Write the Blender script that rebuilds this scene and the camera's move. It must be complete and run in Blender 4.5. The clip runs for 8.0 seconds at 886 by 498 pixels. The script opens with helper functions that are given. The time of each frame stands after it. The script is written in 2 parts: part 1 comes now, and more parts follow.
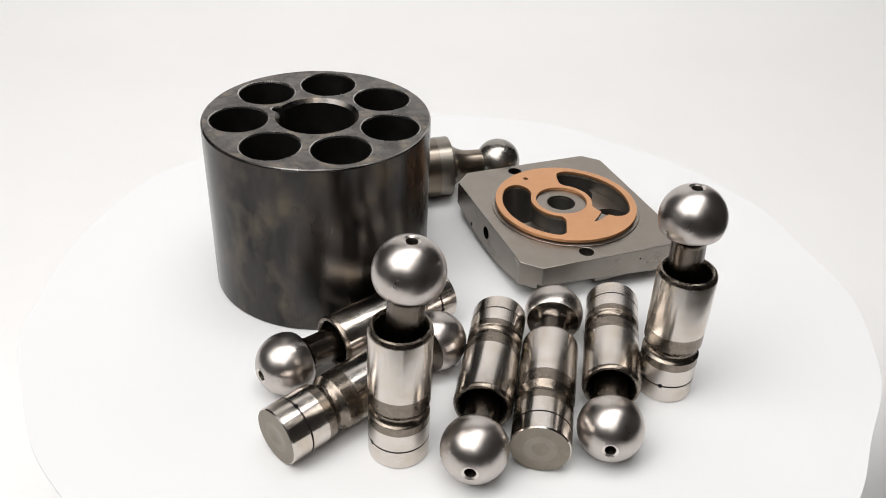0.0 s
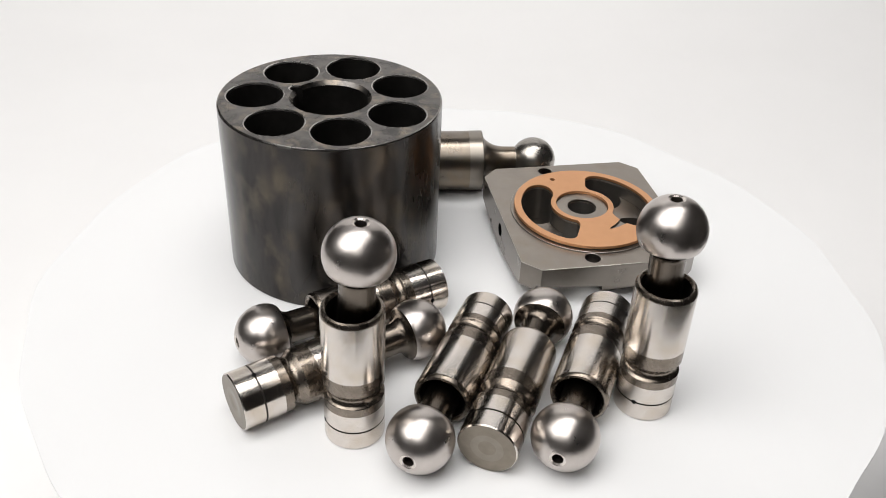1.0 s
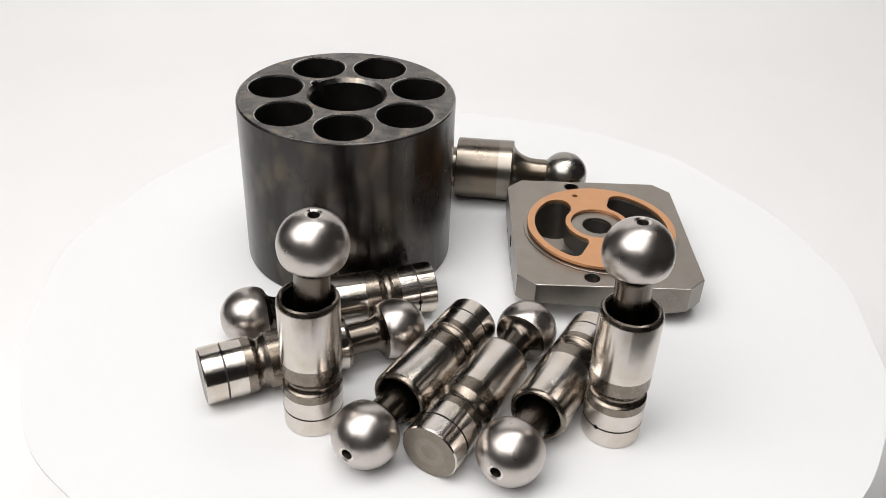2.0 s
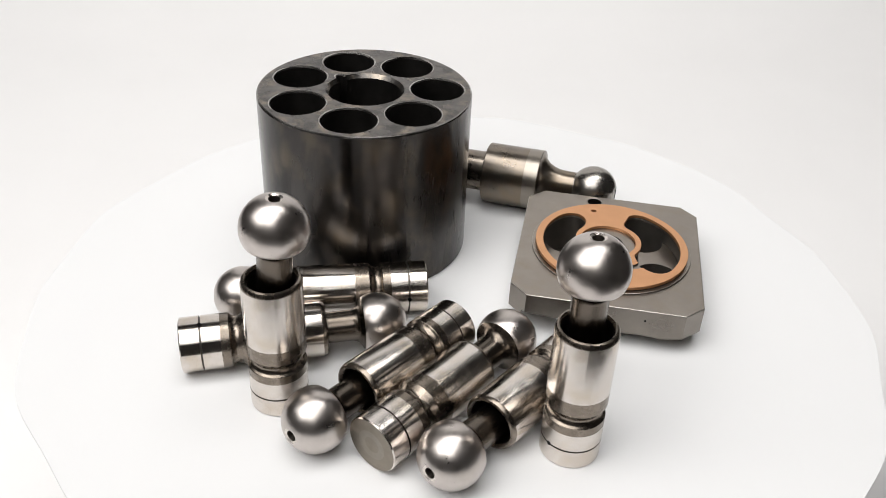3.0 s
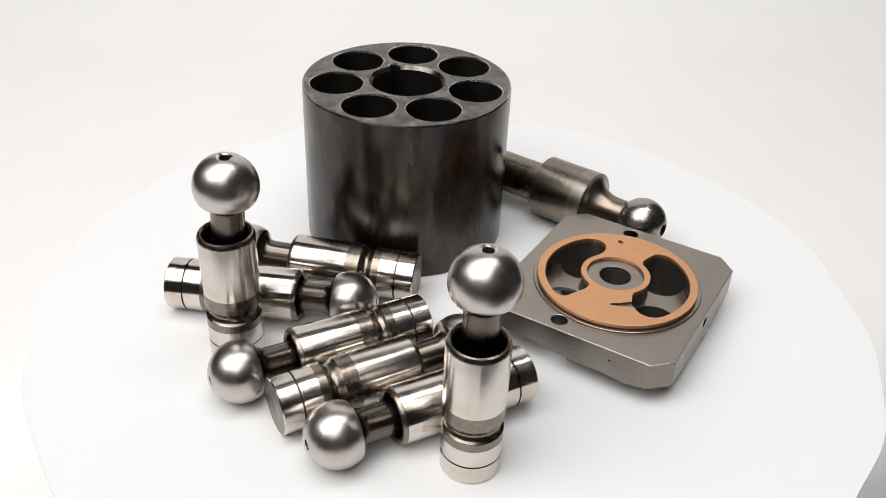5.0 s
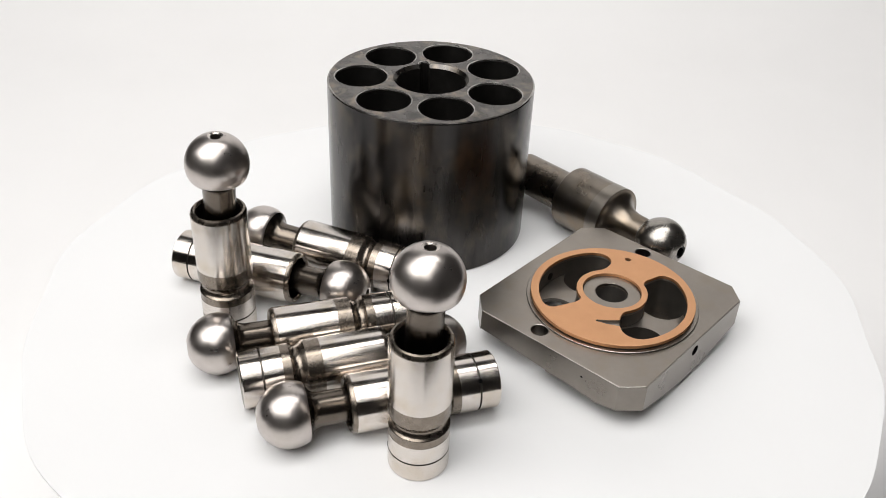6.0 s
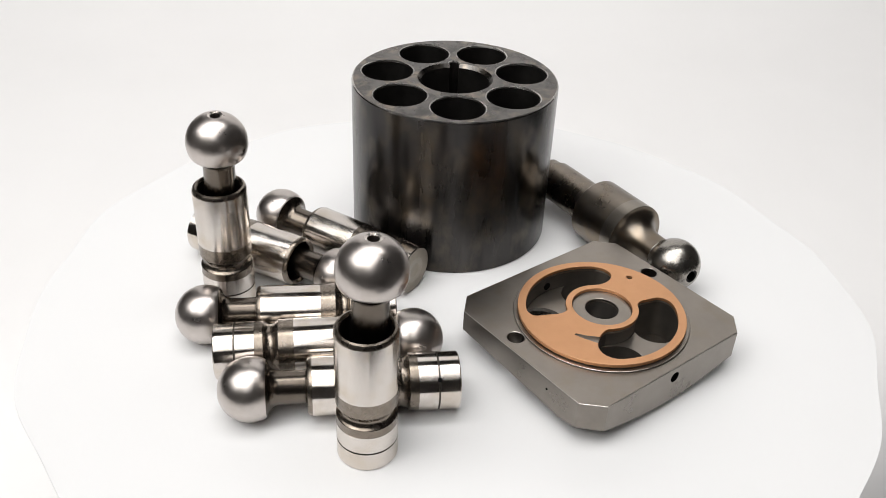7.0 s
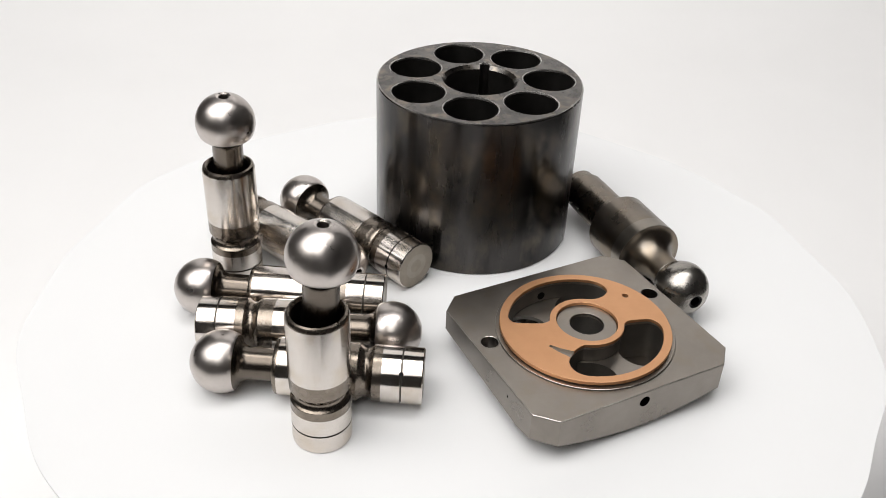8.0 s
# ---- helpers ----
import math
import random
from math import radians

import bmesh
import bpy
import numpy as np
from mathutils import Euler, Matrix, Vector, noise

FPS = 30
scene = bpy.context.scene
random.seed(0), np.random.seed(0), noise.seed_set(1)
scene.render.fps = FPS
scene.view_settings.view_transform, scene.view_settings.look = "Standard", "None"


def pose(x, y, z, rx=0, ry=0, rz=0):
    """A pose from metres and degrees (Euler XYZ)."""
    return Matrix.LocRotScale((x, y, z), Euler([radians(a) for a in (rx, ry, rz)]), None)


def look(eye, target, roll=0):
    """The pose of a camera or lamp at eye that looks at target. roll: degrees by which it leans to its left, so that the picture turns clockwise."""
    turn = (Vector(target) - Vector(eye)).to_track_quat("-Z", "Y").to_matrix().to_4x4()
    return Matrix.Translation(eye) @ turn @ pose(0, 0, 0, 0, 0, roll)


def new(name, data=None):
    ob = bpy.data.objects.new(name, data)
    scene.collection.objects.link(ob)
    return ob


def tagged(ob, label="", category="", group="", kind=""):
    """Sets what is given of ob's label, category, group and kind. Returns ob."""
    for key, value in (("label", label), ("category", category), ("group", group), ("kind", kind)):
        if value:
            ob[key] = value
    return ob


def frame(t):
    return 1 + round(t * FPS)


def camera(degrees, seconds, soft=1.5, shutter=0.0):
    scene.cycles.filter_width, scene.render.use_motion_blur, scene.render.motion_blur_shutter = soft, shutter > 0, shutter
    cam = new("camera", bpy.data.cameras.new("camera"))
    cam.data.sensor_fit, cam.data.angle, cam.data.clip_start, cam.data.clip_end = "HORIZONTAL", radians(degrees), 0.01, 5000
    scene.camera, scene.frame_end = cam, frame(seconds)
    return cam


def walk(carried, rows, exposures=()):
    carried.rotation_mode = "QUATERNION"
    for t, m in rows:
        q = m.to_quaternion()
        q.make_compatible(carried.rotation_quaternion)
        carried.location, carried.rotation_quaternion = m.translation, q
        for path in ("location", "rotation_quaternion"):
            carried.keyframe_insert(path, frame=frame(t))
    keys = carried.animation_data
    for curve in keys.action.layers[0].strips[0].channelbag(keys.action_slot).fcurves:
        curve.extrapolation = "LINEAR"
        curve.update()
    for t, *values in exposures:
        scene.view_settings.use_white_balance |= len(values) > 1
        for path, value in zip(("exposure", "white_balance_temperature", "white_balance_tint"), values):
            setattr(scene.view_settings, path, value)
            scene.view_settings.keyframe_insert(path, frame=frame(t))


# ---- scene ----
# The camera stands on its tripod and settles a little in the first two seconds.
cam = camera(52.01, 8.0, soft=0.4)
# seconds; place; tilt, turn and roll in degrees
CAM_ROWS = [(0.0, 0.0006, -0.4511, 0.3323, -33.80, 0.98, 2.73),
            (0.1, 0.0006, -0.4504, 0.3313, -34.13, 1.01, 2.68),
            (0.2, 0.0005, -0.4503, 0.3312, -34.16, 1.01, 2.67),
            (0.3, 0.0005, -0.4502, 0.3310, -34.20, 1.02, 2.66),
            (0.4, 0.0005, -0.4501, 0.3309, -34.24, 1.02, 2.66),
            (0.5, 0.0005, -0.4501, 0.3308, -34.27, 1.02, 2.65),
            (1.0, 0.0000, -0.4498, 0.3309, -34.22, 1.05, 2.63),
            (1.5, -0.0003, -0.4497, 0.3312, -34.01, 1.07, 2.62),
            (2.2, -0.0003, -0.4500, 0.3312, -33.85, 1.05, 2.64),
            (3.0, -0.0003, -0.4503, 0.3312, -33.71, 1.04, 2.66),
            (4.0, -0.0001, -0.4505, 0.3314, -33.70, 1.01, 2.65),
            (4.5, 0.0000, -0.4506, 0.3315, -33.69, 0.99, 2.64),
            (6.0, -0.0000, -0.4507, 0.3316, -33.66, 1.00, 2.63),
            (7.0, 0.0002, -0.4506, 0.3313, -33.65, 0.99, 2.64),
            (8.0, 0.0000, -0.4506, 0.3312, -33.64, 0.98, 2.63)]
walk(cam, [(t, pose(x, y, z, 90 + tilt, 0, turn) @ pose(0, 0, 0, 0, 0, roll)) for t, x, y, z, tilt, turn, roll in CAM_ROWS])

# ---- light ----
scene.view_settings.exposure = -0.035
world = bpy.data.worlds.new("world")
scene.world = world
world.use_nodes = True
world.node_tree.nodes["Background"].inputs[0].default_value = (0.9, 0.95, 1.0, 1)
world.node_tree.nodes["Background"].inputs[1].default_value = 0.02


def softbox(name, eye, target, sx, sy, watts, colour):
    lamp = bpy.data.lights.new(name, "AREA")
    lamp.shape, lamp.size, lamp.size_y, lamp.energy, lamp.color = "RECTANGLE", sx, sy, watts, colour
    ob = new(name, lamp)
    ob.matrix_world = look(eye, target)
    return ob


softbox("key_softbox", (-1.92, -0.88, 2.70), (0.0, 0.0, 0.0), 2.5, 2.5, 49.0, (1.0, 0.985, 0.97))
softbox("top_softbox", (-0.42, -0.80, 2.05), (0.0, 0.0, 0.0), 2.0, 2.2, 44.0, (1.0, 0.985, 0.97))
# added fill lamp, out of view, that brightens the backdrop
softbox("backdrop_fill", (0.3, 0.2, 2.30), (0.0, 1.6, 0.6), 1.4, 0.6, 18.5, (1.0, 0.99, 0.98))


# ---- materials ----
def material(name):
    m = bpy.data.materials.new(name)
    m.use_nodes = True
    nt = m.node_tree
    return m, nt, nt.nodes["Principled BSDF"]


def link(nt, a, b):
    nt.links.new(a, b)


def noise_node(nt, scale, detail=3.0, stretch=(1, 1, 1), rough=0.55):
    tc = nt.nodes.new("ShaderNodeTexCoord")
    mp = nt.nodes.new("ShaderNodeMapping")
    mp.inputs["Scale"].default_value = stretch
    n = nt.nodes.new("ShaderNodeTexNoise")
    n.inputs["Scale"].default_value, n.inputs["Detail"].default_value, n.inputs["Roughness"].default_value = scale, detail, rough
    link(nt, tc.outputs["Object"], mp.inputs["Vector"])
    link(nt, mp.outputs["Vector"], n.inputs["Vector"])
    return n.outputs["Fac"]


def ramp(nt, fac, stops):
    r = nt.nodes.new("ShaderNodeValToRGB")
    while len(r.color_ramp.elements) < len(stops):
        r.color_ramp.elements.new(0.5)
    for e, (p, c) in zip(r.color_ramp.elements, stops):
        e.position, e.color = p, (*c, 1) if len(c) == 3 else c
    link(nt, fac, r.inputs[0])
    return r.outputs[0]


def mix(nt, fac, a, b, mode="MIX"):
    n = nt.nodes.new("ShaderNodeMix")
    n.data_type, n.blend_type = "RGBA", mode
    if isinstance(fac, float):
        n.inputs[0].default_value = fac
    else:
        link(nt, fac, n.inputs[0])
    link(nt, a, n.inputs[6])
    link(nt, b, n.inputs[7])
    return n.outputs[2]


def spread(nt, fac, low, high, a=0.3, b=0.7):
    n = nt.nodes.new("ShaderNodeMapRange")
    n.inputs["From Min"].default_value, n.inputs["From Max"].default_value = a, b
    n.inputs["To Min"].default_value, n.inputs["To Max"].default_value = low, high
    link(nt, fac, n.inputs["Value"])
    return n.outputs[0]


def bump(nt, b, height, strength, distance=0.0002):
    n = nt.nodes.new("ShaderNodeBump")
    n.inputs["Strength"].default_value, n.inputs["Distance"].default_value = strength, distance
    link(nt, height, n.inputs["Height"])
    link(nt, n.outputs[0], b.inputs["Normal"])


def steel(name, dark, light, rough, stretch=(1, 1, 1), grain=900.0, metal=1.0, relief=0.05, blotch=60.0, warm=None, streak=1.0, uneven=0.06, turned=0.0, stain=(70.0, 6.0, 1.0)):
    """Machined steel: blotchy tone, fine turning grain, uneven gloss."""
    m, nt, b = material(name)
    big = noise_node(nt, blotch, 4.0, (1, 1, streak))
    fine = noise_node(nt, grain, 2.0, stretch)
    col = ramp(nt, big, [(0.3, dark), (0.7, light)])
    if warm:
        patch = ramp(nt, noise_node(nt, stain[0], stain[1], (1, 1, stain[2])), [(0.48, (0, 0, 0)), (0.72, (1, 1, 1))])
        tint = nt.nodes.new("ShaderNodeRGB")
        tint.outputs[0].default_value = (*warm, 1)
        col = mix(nt, patch, col, tint.outputs[0])
    link(nt, col, b.inputs["Base Color"])
    b.inputs["Metallic"].default_value = metal
    link(nt, spread(nt, big, rough * (1 - uneven), rough * (1 + uneven)), b.inputs["Roughness"])
    bump(nt, b, fine, relief)
    if turned:
        tan = nt.nodes.new("ShaderNodeTangent")
        tan.direction_type, tan.axis = "RADIAL", "Z"
        link(nt, tan.outputs[0], b.inputs["Tangent"])
        b.inputs["Anisotropic"].default_value, b.inputs["Anisotropic Rotation"].default_value = turned, 0.25
    return m


POLISHED = steel("polished_steel", (0.66, 0.61, 0.565), (0.77, 0.72, 0.675), 0.205, (0.15, 0.15, 6.0), 300.0, relief=0.02, blotch=160.0, warm=(0.61, 0.53, 0.435), turned=0.9, uneven=0.2)
DULL = steel("dull_steel", (0.20, 0.170, 0.140), (0.275, 0.236, 0.198), 0.27, (0.2, 0.2, 5.0), 350.0, relief=0.025, blotch=200.0)
SATIN = steel("satin_steel", (0.53, 0.485, 0.457), (0.60, 0.553, 0.524), 0.305, (1, 1, 1), 1800.0, relief=0.06, blotch=120.0, warm=(0.51, 0.465, 0.425), uneven=0.12)
ROD = steel("rod_steel", (0.135, 0.114, 0.094), (0.165, 0.141, 0.118), 0.25, (0.2, 0.2, 5.0), 500.0, relief=0.015, blotch=200.0)
# dark steel for grooves, holes and hollows: recess shade put into the colour
RECESS_SHADE = steel("recess_shade", (0.11, 0.098, 0.085), (0.145, 0.13, 0.114), 0.40)
# port walls: plate steel made darker, the shade inside put into its colour
PORT_SHADE = steel("port_shade", (0.21, 0.195, 0.176), (0.25, 0.232, 0.21), 0.5, blotch=140.0)
# pale bevels: worn plate steel with the edge highlights put into the colour
PLATE_EDGE_GLINT = steel("plate_edge_glint", (0.44, 0.41, 0.375), (0.54, 0.51, 0.47), 0.34, blotch=150.0)
# plate sides: the same steel darkened, their shade put into the colour
PLATE_SIDE_SHADE = steel("plate_side_shade", (0.225, 0.203, 0.18), (0.275, 0.25, 0.223), 0.30, (1, 1, 1), 1400.0, relief=0.03, blotch=60.0, uneven=0.12)
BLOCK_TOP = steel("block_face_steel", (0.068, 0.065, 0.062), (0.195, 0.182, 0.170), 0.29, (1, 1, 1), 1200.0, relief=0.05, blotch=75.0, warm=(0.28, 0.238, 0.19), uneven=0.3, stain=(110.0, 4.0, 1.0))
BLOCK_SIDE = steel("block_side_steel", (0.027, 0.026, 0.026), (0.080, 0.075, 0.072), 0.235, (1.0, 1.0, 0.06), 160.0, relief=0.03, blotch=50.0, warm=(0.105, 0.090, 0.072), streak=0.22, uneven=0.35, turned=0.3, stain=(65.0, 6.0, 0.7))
BLOCK_BORE = steel("block_bore_steel", (0.085, 0.08, 0.076), (0.12, 0.113, 0.106), 0.42)
# the block's worn, patchy top rims, brightened to hold a painted highlight
WORN_GLINT = steel("worn_glint_steel", (0.20, 0.19, 0.18), (0.62, 0.60, 0.57), 0.24, blotch=45.0, uneven=0.25)
PLATE = steel("plate_steel", (0.315, 0.283, 0.250), (0.375, 0.338, 0.300), 0.35, (1, 1, 1), 1400.0, relief=0.04, blotch=50.0, warm=(0.33, 0.288, 0.24), uneven=0.12)
SHAFT = steel("shaft_steel", (0.19, 0.163, 0.135), (0.27, 0.236, 0.20), 0.29, (0.2, 0.2, 5.0), 350.0, relief=0.01, blotch=55.0, warm=(0.255, 0.205, 0.152), turned=0.5, uneven=0.15)
BRONZE = steel("bronze", (0.66, 0.345, 0.175), (0.70, 0.375, 0.195), 0.40, (1, 1, 1), 1800.0, metal=0.75, relief=0.05, blotch=120.0, uneven=0.1)
ETCHED = steel("etched_steel", (0.06, 0.056, 0.05), (0.10, 0.092, 0.08), 0.34)
# black for the shade inside small holes, put into the colour
HOLE_SHADE = steel("hole_shade", (0.012, 0.012, 0.012), (0.02, 0.02, 0.02), 0.4)


def paper(name, colour, variation, rough=0.7):
    m, nt, b = material(name)
    n = noise_node(nt, 6.0, 4.0)
    link(nt, ramp(nt, n, [(0.3, tuple(c * (1 - variation) for c in colour)), (0.7, colour)]), b.inputs["Base Color"])
    b.inputs["Roughness"].default_value = rough
    bump(nt, b, noise_node(nt, 700.0, 2.0), 0.05)
    return m


TABLE_WHITE = paper("white_card", (0.785, 0.785, 0.787), 0.015, 0.55)
SWEEP_WHITE = paper("white_backdrop_paper", (0.865, 0.855, 0.85), 0.02)
ROOM_DARK = paper("dark_studio_paint", (0.05, 0.046, 0.044), 0.1)


# ---- mesh helpers ----
def finish(me, angle=32):
    for p in me.polygons:
        p.use_smooth = True
    me.set_sharp_from_angle(angle=radians(angle))
    return me


def mesh_of(name, bm, mats):
    me = bpy.data.meshes.new(name)
    bmesh.ops.recalc_face_normals(bm, faces=bm.faces)
    bm.to_mesh(me)
    bm.free()
    for m in mats:
        me.materials.append(m)
    return finish(me)


def part(name, me, parent, label="", m=None):
    ob = new(name, me)
    ob.parent = parent
    if m is not None:
        ob.matrix_basis = m
    return tagged(ob, label)


def lathe(rows, seg=72):
    """A turned body: rows of (height, radius, material index of the band up to the next row); radius 0 closes an end."""
    bm = bmesh.new()
    rings = []
    for z, r, _ in rows:
        if r < 1e-6:
            rings.append([bm.verts.new((0, 0, z))])
        else:
            rings.append([bm.verts.new((r * math.cos(2 * math.pi * i / seg), r * math.sin(2 * math.pi * i / seg), z)) for i in range(seg)])
    for (a, b, row) in zip(rings, rings[1:], rows):
        for i in range(seg):
            j = (i + 1) % seg
            if len(a) == 1 and len(b) == 1:
                continue
            vs = (a[0], b[i], b[j]) if len(a) == 1 else (a[i], a[j], b[0]) if len(b) == 1 else (a[i], a[j], b[j], b[i])
            bm.faces.new(vs).material_index = row[2]
    return bm


def runs(rows, breaks, seg=88):
    """Splits a turned body at the given row numbers into closed bmeshes."""
    out = []
    for a, b in zip([0] + breaks, breaks + [len(rows) - 1]):
        run = rows[a:b + 1]
        run = ([] if run[0][1] == 0 else [(run[0][0], 0, run[0][2])]) + run + ([] if run[-1][1] == 0 else [(run[-1][0], 0, run[-1][2])])
        out.append(lathe(run, seg))
    return out


def circle_loop(cx, cy, r, n=64):
    return [(cx + r * math.cos(2 * math.pi * i / n), cy + r * math.sin(2 * math.pi * i / n)) for i in range(n)]


def slab(name, loops, z0, z1, bevel, mats):
    """A flat body with holes: loops of 2D points, the outer first, between two heights, its edges bevelled."""
    cu = bpy.data.curves.new(name, "CURVE")
    cu.dimensions, cu.fill_mode = "2D", "BOTH"
    cu.extrude, cu.bevel_depth, cu.bevel_resolution, cu.offset = (z1 - z0) / 2 - bevel, bevel, 1, -bevel
    for pts in loops:
        sp = cu.splines.new("POLY")
        sp.points.add(len(pts) - 1)
        for p, (x, y) in zip(sp.points, pts):
            p.co = (x, y, 0, 1)
        sp.use_cyclic_u = True
    ob = bpy.data.objects.new(name, cu)
    scene.collection.objects.link(ob)
    me = bpy.data.meshes.new_from_object(ob.evaluated_get(bpy.context.evaluated_depsgraph_get()))
    bpy.data.objects.remove(ob)
    bpy.data.curves.remove(cu)
    me.transform(Matrix.Translation((0, 0, (z0 + z1) / 2)))
    me.materials.clear()
    bm = bmesh.new()
    bm.from_mesh(me)
    bmesh.ops.remove_doubles(bm, verts=bm.verts, dist=1e-6)
    bm.to_mesh(me)
    bm.free()
    for m in mats:
        me.materials.append(m)
    return finish(me, 14)


def carved(me, cutters, mode="DIFFERENCE"):
    """me less the given closed bmeshes (or cut to the one given); the new walls take the cutter's material index."""
    ob = new("work", me)
    cuts = []
    for bm in cutters:
        cm = bpy.data.meshes.new("cutter")
        bmesh.ops.recalc_face_normals(bm, faces=bm.faces)
        bm.to_mesh(cm)
        bm.free()
        for m in me.materials:
            cm.materials.append(m)
        c = new("cutter", cm)
        cuts.append(c)
        mod = ob.modifiers.new("cut", "BOOLEAN")
        mod.operation, mod.object, mod.solver = mode, c, "EXACT"
    bpy.context.view_layer.update()
    out = bpy.data.meshes.new_from_object(ob.evaluated_get(bpy.context.evaluated_depsgraph_get()))
    for o in (ob, *cuts):
        d = o.data
        bpy.data.objects.remove(o)
        bpy.data.meshes.remove(d)
    return finish(out, 14)


def moved(bm, m):
    bmesh.ops.transform(bm, matrix=m, verts=bm.verts)
    return bm


def peg(r0, r1, z0, z1, seg=40, mat=0):
    return lathe([(z0, 0, mat), (z0, r0, mat), (z1, r1, mat), (z1, 0, mat)], seg)


# ---- setting ----
def sweep():
    """White paper that lies under the turntable, curves up behind it and rolls off the table at its front corner."""
    prof = [(-0.74 + 0.04 * k, -0.22) for k in range(41)] + [(0.9, -0.22)]
    prof += [(0.9 + 0.7 * math.sin(radians(a)), 0.48 - 0.7 * math.cos(radians(a))) for a in range(6, 91, 6)]
    prof += [(1.6, 1.4), (1.6, 2.4)]
    c, sn, R = math.cos(radians(42)), math.sin(radians(42)), 0.11

    def fall(x, y):
        d = (-0.10 + sn * x - c * y) * max(0.0, min(1.0, (x - 0.10) / 0.14))
        if d <= 0:
            return 0.0
        e = min(d, 0.98 * R)
        return min(R - math.sqrt(R * R - e * e) + 5.0 * max(0.0, d - 0.98 * R), 0.55)

    xs = [-1.2 + 0.03 * k for k in range(81)]
    bm = bmesh.new()
    grid = [[[bm.verts.new((x, y + d, z - d - fall(x, y))) for y, z in prof] for x in xs] for d in (0.0, 0.004)]
    n, m = len(xs), len(prof)
    for g in grid:
        for i in range(n - 1):
            for k in range(m - 1):
                bm.faces.new((g[i][k], g[i + 1][k], g[i + 1][k + 1], g[i][k + 1]))
    top, low = grid
    for k in range(m - 1):
        for i in (0, n - 1):
            bm.faces.new((top[i][k], top[i][k + 1], low[i][k + 1], low[i][k]))
    for i in range(n - 1):
        for k in (0, m - 1):
            bm.faces.new((top[i][k], top[i + 1][k], low[i + 1][k], low[i][k]))
    return tagged(new("backdrop", finish(mesh_of("backdrop", bm, [SWEEP_WHITE]), 80)), "seamless white paper backdrop curving up behind the turntable", "backdrop", kind="structure")


def box_bm(x0, y0, z0, x1, y1, z1):
    bm = bmesh.new()
    bmesh.ops.create_cube(bm, size=1, matrix=Matrix.LocRotScale(((x0 + x1) / 2, (y0 + y1) / 2, (z0 + z1) / 2), None, (x1 - x0, y1 - y0, z1 - z0)))
    return bm


def room():
    """The dark studio round the set."""
    for name, b in (("floor", (-3.4, -3.0, -0.90, 3.0, 2.4, -0.80)), ("ceiling", (-3.4, -3.0, 3.9, 3.0, 2.4, 4.0)),
                    ("wall_south", (-3.4, -3.1, -0.8, 3.0, -3.0, 3.9)), ("wall_north", (-3.4, 2.4, -0.8, 3.0, 2.5, 3.9)),
                    ("wall_west", (-3.5, -3.0, -0.8, -3.4, 2.4, 3.9)), ("wall_east", (3.0, -3.0, -0.8, 3.1, 2.4, 3.9))):
        tagged(new(name, mesh_of(name, box_bm(*b), [ROOM_DARK])), "plain dark painted studio surface", name.split("_")[0], kind="structure")


sweep()
room()
tagged(new("pedestal", mesh_of("pedestal", moved(peg(0.59, 0.59, -0.80, -0.2245, 96), pose(-0.25, 0.45, 0)), [ROOM_DARK])), "plain dark round pedestal under the paper", "pedestal", kind="structure")


# ---- turntable ----
def turntable():
    """A round white card, cut by hand, on a turning base."""
    top = new("turntable")
    tagged(top, "round white turntable with a hand-cut card top", "turntable")
    pts = []
    for i in range(180):
        a = 2 * math.pi * i / 180
        r = 0.2484 + 0.0010 * math.sin(5 * a + 1) + 0.0014 * math.sin(9 * a + 2.2) + 0.0012 * math.sin(17 * a)
        pts.append((r * math.cos(a), r * math.sin(a)))
    part("top", slab("top", [pts], -0.0016, 0.0, 0.0003, [TABLE_WHITE]), top, "white card disc")
    part("base", mesh_of("base", peg(0.09, 0.09, -0.22, -0.0018, 64), [SWEEP_WHITE]), top)
    return top


# ---- pistons ----
R_BASE, R_BODY, R_BALL, BALL_Z = 0.01490, 0.01502, 0.01657, 0.10511


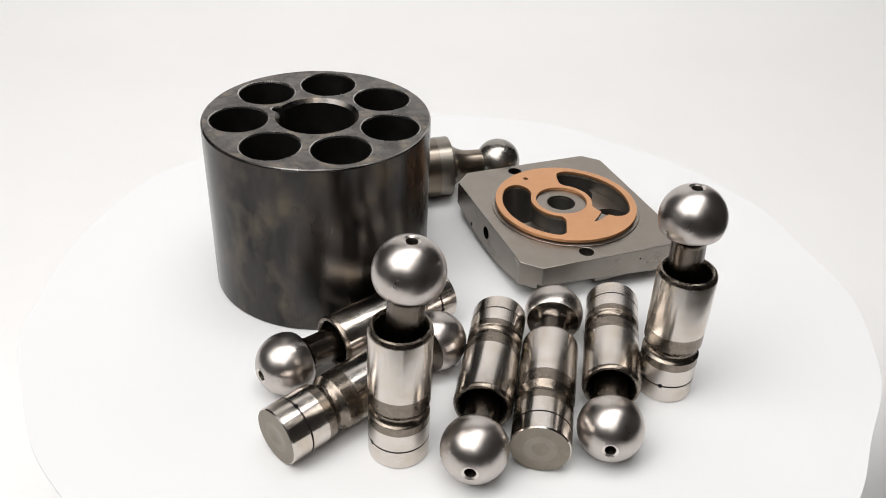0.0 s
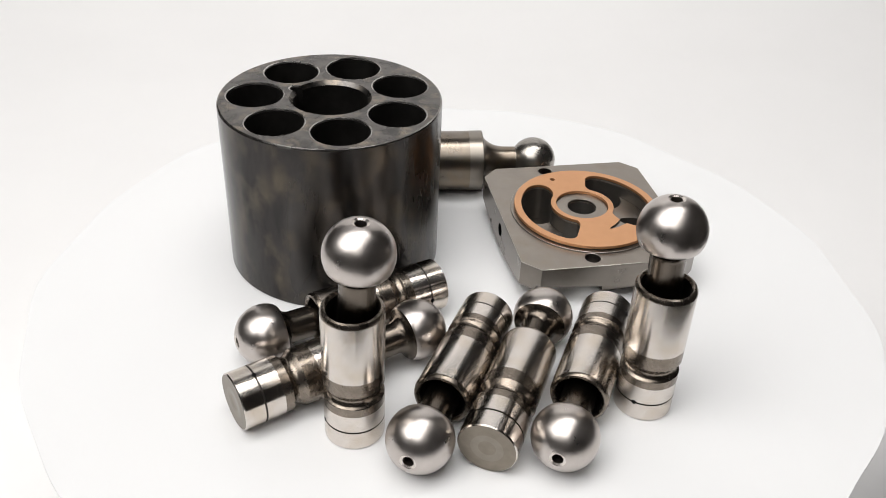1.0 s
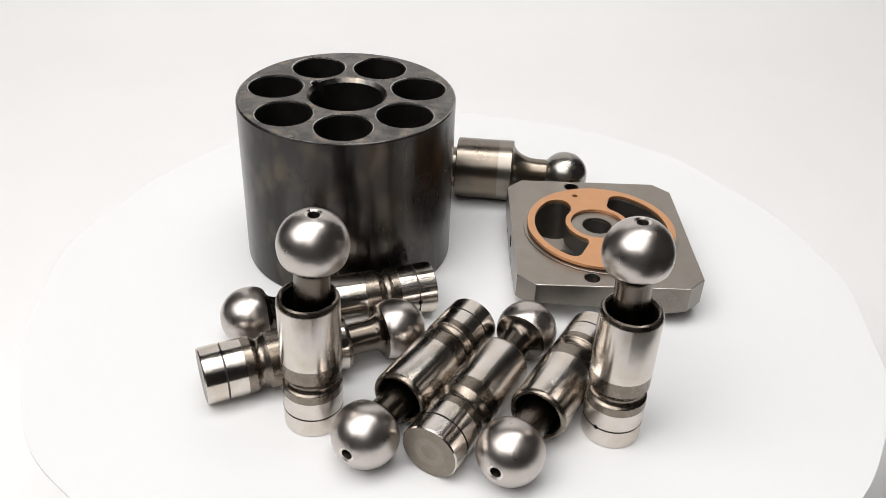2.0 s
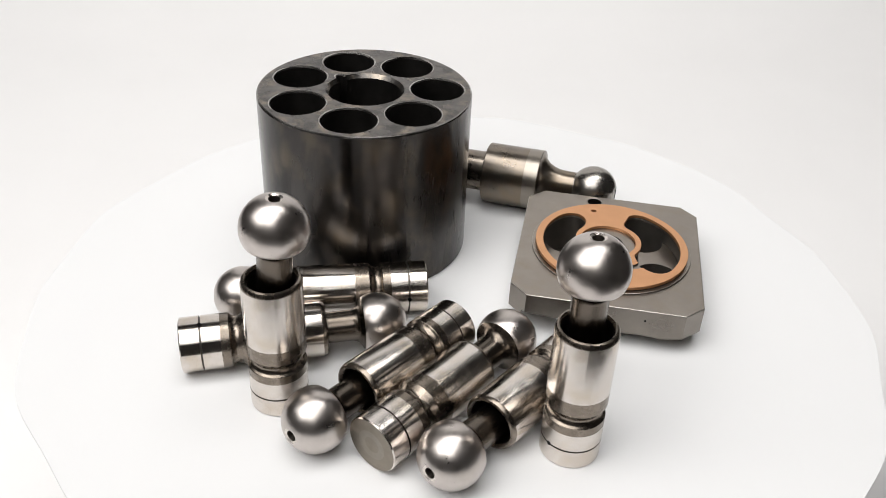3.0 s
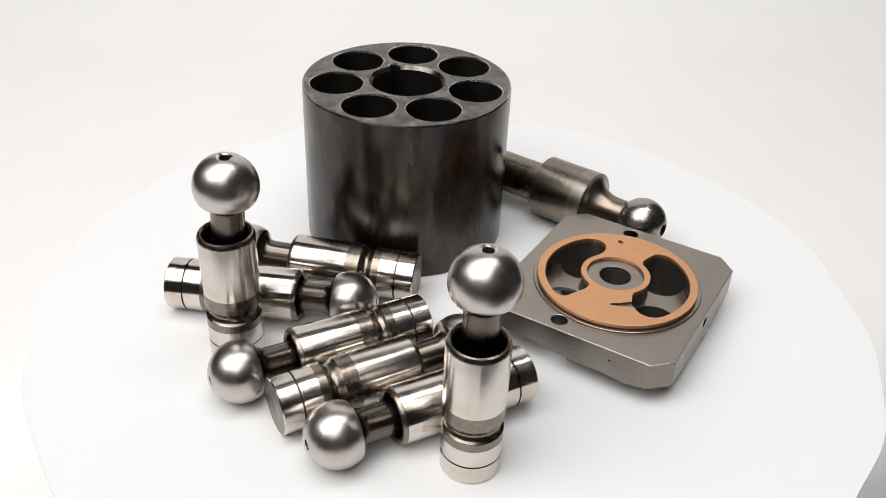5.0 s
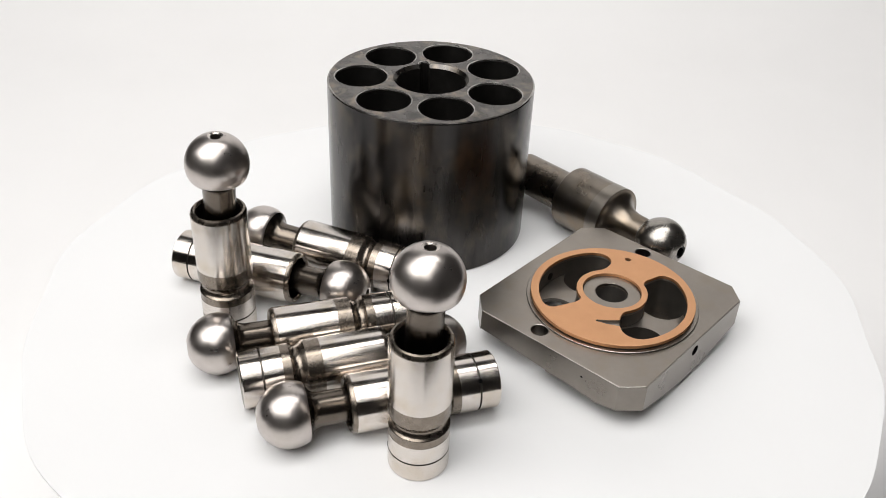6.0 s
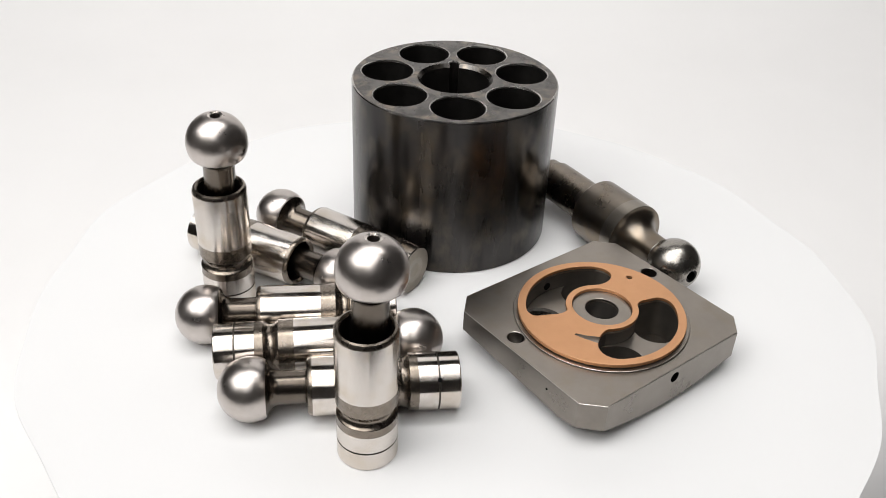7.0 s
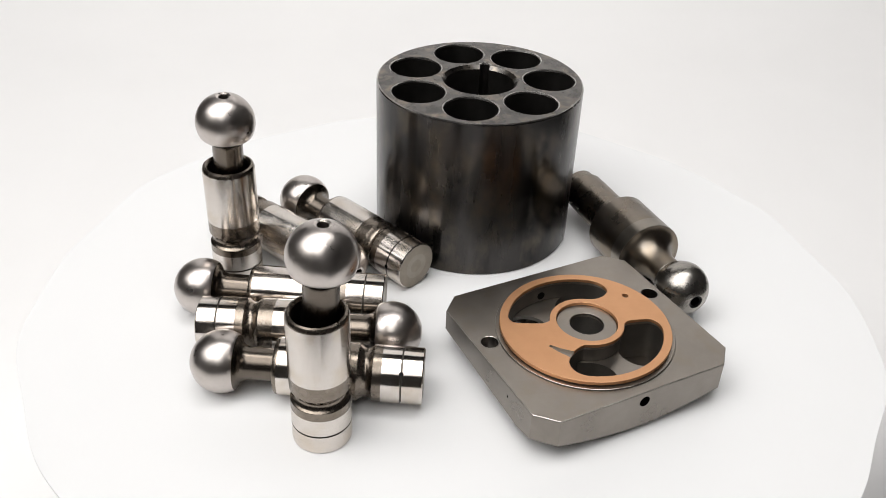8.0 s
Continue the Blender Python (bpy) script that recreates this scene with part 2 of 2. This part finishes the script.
def barrel_meshes():
    """The piston's turned body: its foot, its waist and its hollow sleeve."""
    g = 0.0110
    foot = [(0.0002, 0, 3), (0.0002, 0.0044, 4), (0, 0.0052, 4), (0, 0.0082, 3), (0, R_BASE - 0.0006, 0), (0.0006, R_BASE, 0), (g - 0.0005, R_BASE, 2), (g - 0.0004, R_BASE - 0.0009, 2), (g + 0.0004, R_BASE - 0.0009, 2), (g + 0.0005, R_BASE, 0),
            (0.0213, R_BASE, 0), (0.0213, 0, 0)]
    waist = [(0.0213, 0, 1), (0.0213, R_BASE - 0.0001, 1), (0.0258, R_BASE - 0.0001, 1), (0.0263, R_BASE - 0.0005, 1), (0.0266, 0.0138, 1)]
    waist += [(0.0266 + 0.0055 * k / 8, 0.0138 - 0.0013 * math.sin(math.pi * k / 8), 1) for k in range(1, 8)]
    waist += [(0.0322, 0.0140, 1), (0.0331, R_BODY - 0.0004, 1), (0.0337, R_BODY, 1), (0.0418, R_BODY, 1), (0.0418, 0, 1)]
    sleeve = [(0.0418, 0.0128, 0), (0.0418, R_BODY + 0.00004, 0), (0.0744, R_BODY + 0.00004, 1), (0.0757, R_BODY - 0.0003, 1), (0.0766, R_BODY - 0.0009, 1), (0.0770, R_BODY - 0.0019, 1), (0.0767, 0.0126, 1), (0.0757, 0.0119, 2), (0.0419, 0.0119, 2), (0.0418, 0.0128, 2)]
    mats = [POLISHED, DULL, RECESS_SHADE, END_FACE, END_RING]
    return [mesh_of(name, lathe(rows, 88), mats) for name, rows in (("foot", foot), ("waist", waist), ("sleeve", sleeve))]


END_FACE = steel("ground_end_steel", (0.22, 0.192, 0.157), (0.27, 0.238, 0.198), 0.36, (1, 1, 1), 1200.0, relief=0.05, blotch=150.0)
END_RING = steel("worn_end_ring", (0.248, 0.222, 0.186), (0.298, 0.27, 0.23), 0.36, (1, 1, 1), 1200.0, relief=0.05, blotch=150.0)


def rod_meshes():
    """The ball with its stem; the ball is cut off behind and has an oil hole in its crown."""
    r = R_BALL
    rows = [(-0.068, 0, 1), (-0.068, 0.0086, 1), (-0.86 * r, 0.0086, 1), (-0.72 * r, 0.56 * r, 1), (-0.63 * r, 0.62 * r, 1), (-0.56 * r, 0.72 * r, 1), (-0.52 * r, 0.82 * r, 1), (-0.48 * r, 0.865 * r, 0)]
    rows += [(r * math.cos(radians(a)), r * math.sin(radians(a)), 0) for a in range(116, 17, -4)]
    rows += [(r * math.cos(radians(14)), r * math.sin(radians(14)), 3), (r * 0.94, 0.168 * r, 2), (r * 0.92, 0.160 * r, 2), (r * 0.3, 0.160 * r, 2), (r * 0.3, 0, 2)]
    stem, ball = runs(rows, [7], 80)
    mats = [SATIN, ROD, RECESS_SHADE, POLISHED]
    return mesh_of("stem", stem, mats), mesh_of("ball", ball, mats)


FOOT, WAIST, SLEEVE = barrel_meshes()
STEM, BALL = rod_meshes()
# a solid black peg painted as the shade of an oil hole
PORT = mesh_of("oil_port", moved(peg(0.0012, 0.0012, 0, 0.00095, 20), pose(R_BASE - 0.00085, 0, 0.0110, 0, 90, 0)), [HOLE_SHADE])


def piston(m, lean=(0.0, 0.0), spin=0.0, label="", etched=0.0):
    """A pump piston in its own space: base at the origin, ball up. lean: the ball's shift sideways, in metres."""
    ob = new("piston")
    tagged(ob, label, "piston", "pump pistons on the turntable")
    part("foot", FOOT, ob, "ground bright steel foot with a thin groove")
    part("waist", WAIST, ob, "dull brown-grey waist")
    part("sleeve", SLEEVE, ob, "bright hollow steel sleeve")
    part("oil_port", PORT, ob, "small oil hole, its shade a black peg", pose(0, 0, 0, 0, 0, spin))
    pivot = Vector((0, 0, 0.045))
    way = Vector((lean[0], lean[1], BALL_Z - 0.045))
    lean_m = Matrix.Translation(pivot + way) @ Vector((0, 0, 1)).rotation_difference(way).to_matrix().to_4x4()
    part("stem", STEM, ob, "dark brown-grey steel stem", lean_m)
    part("ball", BALL, ob, "satin steel ball with an oil hole", lean_m)
    for k in range(3 if etched else 0):
        bar = box_bm(-0.00012, -0.0005, -0.0012 + 0.0003 * k, 0.00006, 0.0005, 0.0012)
        part("marking", mesh_of("marking", bar, [ETCHED]), ob, "faint etched mark", Matrix.Rotation(radians(etched), 4, "Z") @ Matrix.Translation((R_BODY, 0.0014 * (k - 1), 0.056)))
    ob.matrix_basis = m
    return ob


def lying(x, y, heading, port=0.0):
    """The pose of a piston on its side: its ball at x, y, its base that way from the ball; port: degrees by which its oil hole is turned from the top."""
    dz = R_BASE - R_BALL
    h = math.sqrt(BALL_Z ** 2 - dz ** 2)
    c, s = math.cos(radians(heading)), math.sin(radians(heading))
    base, ball = Vector((x + h * c, y + h * s, R_BASE)), Vector((x, y, R_BALL))
    axis = (ball - base).normalized()
    side = Vector((-s, c, 0))
    out = Vector((0, 0, 1)) * math.cos(radians(port)) + side * math.sin(radians(port))
    out = (out - axis * out.dot(axis)).normalized()
    turn = Matrix((out, axis.cross(out), axis)).transposed().to_4x4()
    return Matrix.Translation(base) @ turn


# ---- cylinder block ----
def cylinder_block():
    R, h = 0.0650, 0.1047
    loops = [circle_loop(0, 0, R, 160)]
    for k in range(7):
        a = radians(-12.7 + 360 / 7 * k)
        loops.append(circle_loop(0.0439 * math.cos(a), 0.0439 * math.sin(a), 0.0161, 56))
    # the middle bore with its keyway
    key, w, deep = radians(166.4), 0.0031, 0.0275
    bore, r = [], 0.0219
    half = math.asin(w / r)
    n = 72
    for i in range(n + 1):
        a = key + half + (2 * math.pi - 2 * half) * i / n
        bore.append((r * math.cos(a), r * math.sin(a)))
    for i in range(9):
        b = radians(-90 + 180 * i / 8)
        u, v = deep - w + w * math.cos(b), w * math.sin(b)
        bore.append((u * math.cos(key) - v * math.sin(key), u * math.sin(key) + v * math.cos(key)))
    loops.append(bore)
    me = slab("body", loops, 0, h, 0.0011, [BLOCK_SIDE, BLOCK_TOP, BLOCK_BORE, WORN_GLINT])
    cone = lathe([(h - 0.0026, 0, 1), (h - 0.0026, 0.0217, 1), (h + 0.0004, 0.0242, 1), (h + 0.0004, 0, 1)], 96)
    me = carved(me, [cone])
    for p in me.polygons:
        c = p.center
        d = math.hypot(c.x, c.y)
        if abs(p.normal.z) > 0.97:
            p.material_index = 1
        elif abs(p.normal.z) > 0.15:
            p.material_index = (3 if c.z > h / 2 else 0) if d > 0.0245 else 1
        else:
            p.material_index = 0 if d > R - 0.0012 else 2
    ob = new("cylinder_block")
    tagged(ob, "dark steel pump cylinder block with seven bores and a keyway", "cylinder block")
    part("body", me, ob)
    # etched lettering too small to read, as plain bars down the side
    a = radians(-29)
    for k, tall in enumerate((0.0026, 0.0018, 0.0024, 0.0026, 0.0016, 0.0024, 0.0022)):
        bar = box_bm(-0.0001, -0.0014, -tall / 2, 0.00006, 0.0014, tall / 2)
        part("marking", mesh_of("marking", bar, [ETCHED]), ob, "faint etched mark", Matrix.Rotation(a, 4, "Z") @ Matrix.Translation((R, 0, 0.0155 + 0.0038 * k)))
    return ob




# ---- valve plate ----
BOSS = (-0.0028, 0.0015)
TURN_PLATE = 23.29


def kidney(a0, a1, corners, grow=0.0):
    """A kidney-shaped opening between the boss and the rim, with rounded corners."""
    pts = []
    A0, A1, rm = radians(a0), radians(a1), 0.031
    L, W = (A1 - A0) * rm + 2 * grow, 0.0212 + 2 * grow
    rect = []
    for (sx, sy, b0), rc in zip(((1, 1, 0), (0, 1, 90), (0, 0, 180), (1, 0, 270)), corners):
        cx, cy = (L - rc if sx else rc), (W - rc if sy else rc)
        rect += [(cx + rc * math.cos(radians(b0 + 90 * k / 9)), cy + rc * math.sin(radians(b0 + 90 * k / 9))) for k in range(10)]
    dense = []
    for (p, q) in zip(rect, rect[1:] + rect[:1]):
        m = max(1, int(math.hypot(q[0] - p[0], q[1] - p[1]) / 0.0018))
        dense += [(p[0] + (q[0] - p[0]) * k / m, p[1] + (q[1] - p[1]) * k / m) for k in range(m)]
    for s, v in dense:
        a = A0 + (s - grow) / rm
        c, sn = math.cos(a), math.sin(a)
        e = BOSS[0] * c + BOSS[1] * sn
        f = BOSS[0] * sn - BOSS[1] * c
        inner = e + math.sqrt(0.0201 ** 2 - f * f) - grow
        outer = 0.0416 + grow
        r = inner + (outer - inner) * v / W
        pts.append((r * c, r * sn))
    return pts


# from and to angle, and the corner radii: outer end, outer start, inner start, inner end
SLOTS = ((148, 267, (0.0050, 0.0100, 0.0104, 0.0062)), (-26, 97, (0.0080, 0.0100, 0.0104, 0.0050)))


def turned(pts, deg):
    c, s = math.cos(radians(deg)), math.sin(radians(deg))
    return [(c * x - s * y, s * x + c * y) for x, y in pts]


def polar(r, deg):
    return r * math.cos(radians(deg)), r * math.sin(radians(deg))


def prism(pts, z0, z1, mat=0):
    bm = bmesh.new()
    lo, hi = [bm.verts.new((x, y, z0)) for x, y in pts], [bm.verts.new((x, y, z1)) for x, y in pts]
    bm.faces.new(lo[::-1]), bm.faces.new(hi)
    for i in range(len(pts)):
        j = (i + 1) % len(pts)
        bm.faces.new((lo[i], lo[j], hi[j], hi[i]))
    for f in bm.faces:
        f.material_index = mat
    return bm


def capsule(p, q, r, n=20):
    """The outline of a slot with round ends from p to q."""
    a = math.atan2(q[1] - p[1], q[0] - p[0])
    turns = [(p, a + math.pi / 2 + math.pi * k / n) for k in range(n + 1)] + [(q, a - math.pi / 2 + math.pi * k / n) for k in range(n + 1)]
    return [(c[0] + r * math.cos(b), c[1] + r * math.sin(b)) for c, b in turns]


def valve_plate():
    ob = new("valve_plate")
    tagged(ob, "square grey steel valve plate with a bronze kidney-port face", "valve plate")
    top = 0.0265
    oil = polar(0.0377, 132.4)
    hu, hv, c = 0.0549, 0.0605, 0.0102
    rect = [(hu, -hv + c), (hu, hv - c), (hu - c, hv), (-hu + c, hv), (-hu, hv - c), (-hu, -hv + c), (-hu + c, -hv), (hu - c, -hv)]
    rect = turned([(x - 0.0008, y + -0.0000) for x, y in rect], TURN_PLATE)
    loops = [rect] + [kidney(*k, 0.0007) for k in SLOTS] + [circle_loop(*BOSS, 0.0091, 40)]
    loops += [circle_loop(*polar(0.0534, -79.8), 0.0046, 40), circle_loop(*polar(0.0547, 126.2), 0.0046, 40), circle_loop(*oil, 0.0018, 24)]
    me = slab("body", loops, 0.0006, top, 0.0004, [PLATE, HOLE_SHADE, PORT_SHADE, PLATE_SIDE_SHADE, PLATE_EDGE_GLINT])
    # turned underside: the corners are cut away below
    cone = lathe([(-0.001, 0, 0), (-0.001, 0.0408, 0), (0.0120, 0.0785, 0), (0.03, 0.1307, 0), (0.03, 0, 0)], 120)
    me = carved(me, [cone], "INTERSECT")
    face = Matrix.Rotation(radians(TURN_PLATE), 4, "Z")
    cuts = []
    # side holes, their walls blackened to paint in the shade
    for x, v, z, r, deep, way in PLATE_PORTS:
        cuts.append(moved(peg(r, r, -deep, 0.004, 24, 1), face @ Matrix.Translation((x, v, z)) @ pose(0, 0, 0, 0, 0, way) @ pose(0, 0, 0, 0, 90, 0)))
    # one side is cut back below, deeper towards one corner, and the table shows through the port there
    for x0, y0, x1, y1, z0, z1 in ((-0.0475, -hv - 0.02, 0.030, -hv + 0.0065, 0.0142, 0.0090), (-0.0475, -hv + 0.0050, -0.004, -0.010, 0.0146, 0.0142)):
        wedge = box_bm(x0, y0, -0.012, x1, y1, 0.010)
        for v in wedge.verts:
            if v.co.z > 0:
                v.co.z = z0 if v.co.x < (x0 + x1) / 2 else z1
        cuts.append(moved(wedge, face))
    me = carved(me, cuts)
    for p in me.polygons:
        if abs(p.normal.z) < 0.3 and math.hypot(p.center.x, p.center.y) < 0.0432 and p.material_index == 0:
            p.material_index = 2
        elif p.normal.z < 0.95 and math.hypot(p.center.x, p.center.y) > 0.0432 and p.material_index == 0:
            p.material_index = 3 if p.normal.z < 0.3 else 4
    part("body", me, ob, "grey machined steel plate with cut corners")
    # low steel lip, and the narrower neck on which the bronze stands proud
    ports = [kidney(*k, 0.0004) for k in SLOTS] + [circle_loop(*BOSS, 0.0166, 60), circle_loop(*oil, 0.0017, 24)]
    lip = slab("lip", [circle_loop(0, 0, 0.0484, 140)] + ports, top + 0.0001, top + 0.0008, 0.0003, [PLATE, PLATE_EDGE_GLINT])
    # the lip's highlight is painted on its bevel
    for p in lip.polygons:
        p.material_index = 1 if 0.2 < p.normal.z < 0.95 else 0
    part("lip", lip, ob)
    part("neck", slab("neck", [circle_loop(0, 0, 0.0452, 140)] + ports, top + 0.0008, top + 0.0016, 0.0001, [PLATE]), ob, "recessed steel neck under the bronze")
    # bronze face
    notch = [polar(0.0273, -51.5), polar(0.0281, -52.5), polar(0.0289, -51.5), polar(0.0290, -40), polar(0.0304, -22), polar(0.0245, -22), polar(0.0258, -40)]
    face_loops = [circle_loop(0, 0, 0.0462, 140)] + [kidney(*k) for k in SLOTS] + [circle_loop(*BOSS, 0.0166, 60), circle_loop(*oil, 0.0017, 24)]
    bz = slab("bronze_face", face_loops, top + 0.0016, top + 0.0036, 0.0002, [BRONZE, PLATE])
    bz = carved(bz, [prism(notch, top + 0.0024, top + 0.006, 1)])
    part("bronze_face", bz, ob, "flat copper-coloured bronze port face")
    # boss floor round the middle hole
    part("boss", slab("boss", [circle_loop(*BOSS, 0.0164, 60), circle_loop(*BOSS, 0.0091, 40)], top + 0.0001, top + 0.0018, 0.0004, [PLATE]), ob, "grey steel boss round the middle hole")
    # floors at mid depth, each pierced by a round hole at either end of its opening
    for (a0, a1, corners), (z0, z1, near) in zip(SLOTS, ((0.0147, 0.0170, 11), (0.004, 0.0188, 15))):
        web = slab("floor", [kidney(a0, a1, corners, 0.0005)], z0, z1, 0.0005, [PLATE, PORT_SHADE, PLATE_EDGE_GLINT])
        ends = []
        for u, v in ((a0 + 14, a0 + 26), (a1 - near, a1 - near - 8)):
            pit = capsule(polar(0.0315, u), polar(0.0315, v), 0.0129)
            ends.append(prism(pit, -0.01, 0.04, 1))
        part("floor", carved(web, ends), ob, "grey steel floor of a port")
    # black disc on the wall, painted shade of an oil hole
    hole = Matrix.Rotation(radians(204), 4, "Z") @ Matrix.Translation((0.0424, 0, 0.0206)) @ pose(0, 0, 0, 0, -90, 0)
    part("oil_port", mesh_of("oil_port", moved(peg(0.0024, 0.0024, -0.0020, 0.0004, 24), hole), [HOLE_SHADE]), ob, "oil hole in the port's wall, its shade a black disc")
    # discs added to close three port holes, dark with the shade down there
    for a in (148 + 20, -26 + 20, 97 - 20):
        plug = moved(peg(0.0150, 0.0150, 0.0012, 0.0030, 40), pose(*polar(0.0315, a), 0))
        part("plug", mesh_of("plug", plug, [RECESS_SHADE]), ob, "dark bottom of a port hole")
    return ob


# side holes: place on the face, height, radius, depth, way they face
PLATE_PORTS = [(-0.0558, 0.0006, 0.0160, 0.0043, 0.010, 180), (-0.0558, 0.0242, 0.0085, 0.0015, 0.008, 180), (0.0541, 0.0003, 0.0200, 0.0031, 0.010, 0), (0.0220, -0.0605, 0.0198, 0.0007, 0.0005, -90)]


# ---- drive pin ----
def drive_pin():
    ob = new("centre_pin")
    tagged(ob, "brown-grey steel centre pin with a collar and ball end", "pin")
    r = 0.01590
    rows = [(r * 0.35, 0, 3), (r * 0.35, 0.0030, 3), (r * 0.93, 0.0030, 3), (r * 0.962, 0.0042, 0)]
    rows += [(r * math.cos(radians(a)), r * math.sin(radians(a)), 0) for a in range(17, 144, 5)]
    rows += [(-0.0128, 0.0092, 0), (-0.0132, 0.0095, 1), (-0.0200, 0.0096, 1)]
    rows += [(-0.0200 - 0.0166 * math.sin(radians(b)), 0.0096 + 0.0112 * (1 - math.cos(radians(b))), 1) for b in range(10, 91, 8)]
    rows += [(-0.0366, 0.02053, 2), (-0.0370, 0.02105, 2), (-0.0462, 0.02105, 1), (-0.0463, 0.02092, 1), (-0.0748, 0.02092, 1), (-0.0754, 0.02044, 1), (-0.0755, 0.0139, 1),
             (-0.1205, 0.0137, 1), (-0.1212, 0.0131, 1), (-0.1214, 0.0122, 1), (-0.1300, 0.0120, 1), (-0.1310, 0.0110, 1), (-0.1310, 0, 1)]
    mats = [PIN_BALL, SHAFT, POLISHED_BAND, HOLE_SHADE]
    cuts = [k for k in range(1, len(rows)) if rows[k][:2] in ((-0.0132, 0.0095), (-0.0366, 0.02053), (-0.0462, 0.02105), (-0.0755, 0.0139))]
    names = (("ball_end", "bright steel ball with an oil hole"), ("neck", "flared brown-grey neck"), ("band", "worn bright band"), ("collar", "brown-grey steel collar"), ("tail", "plain dark tail"))
    for (name, label), bm in zip(names, runs(rows, cuts)):
        part(name, mesh_of(name, bm, mats), ob, label)
    return ob


PIN_BALL = steel("pin_ball_steel", (0.34, 0.318, 0.288), (0.40, 0.378, 0.348), 0.27, (1, 1, 1), 900.0, relief=0.03)
POLISHED_BAND = steel("worn_band_steel", (0.27, 0.242, 0.208), (0.32, 0.29, 0.252), 0.3, (0.2, 0.2, 5.0), 350.0, relief=0.05)

table = turntable()
block = cylinder_block()
block.matrix_basis = pose(-0.0828, 0.0183, 0)
plate = valve_plate()
plate.matrix_basis = pose(0.0708, 0.0644, 0)
pin = drive_pin()
PIN = (196.28, -1.17)  # heading and slope from the ball to the tail
pin_way = Vector((math.cos(radians(PIN[0])) * math.cos(radians(PIN[1])), math.sin(radians(PIN[0])) * math.cos(radians(PIN[1])), math.sin(radians(PIN[1]))))
pin.matrix_basis = Matrix.Translation((0.0269, 0.1313, 0.0218)) @ (-pin_way).to_track_quat("Z", "Y").to_matrix().to_4x4()
pistons = [
    piston(pose(-0.0222, -0.1325, 0), (0.0032, 0.0016), 215, "bright steel ball piston standing upright beside two lying ones"),
    piston(pose(0.1171, -0.0748, 0), (-0.0027, 0.0033), 250, "bright steel ball piston standing upright near the valve plate"),
    piston(lying(0.0148, -0.1470, 83.05, 45), label="steel ball piston lying first in a row of three"),
    piston(lying(0.0582, -0.0390, 263.37, 175), label="steel ball piston lying reversed between two others"),
    piston(lying(0.0810, -0.1276, 83.29, -48), label="steel ball piston lying last in a row of three"),
    piston(lying(-0.0836, -0.0949, 43.11, -85), label="steel ball piston lying against the dark cylinder block", etched=130.0),
    piston(lying(-0.0075, -0.0692, 226.56, 10), label="steel ball piston lying reversed behind a standing one"),
]


# ---- movement ----
def motions():
    """The turntable turns evenly, clockwise from above, and carries all that stands on it."""
    times = [0.25 * k for k in range(33)]

    def turn(t):
        return Matrix.Rotation(radians(-10.4341 * t - 0.00502 * t * t), 4, "Z")

    centre = Matrix.Translation((0.0005, 0.0012, 0))
    walk(table, [(t, centre @ turn(t)) for t in times])
    for thing in (block, plate, pin, *pistons):
        rest = thing.matrix_basis.copy()
        walk(thing, [(t, turn(t) @ rest) for t in times])


motions()
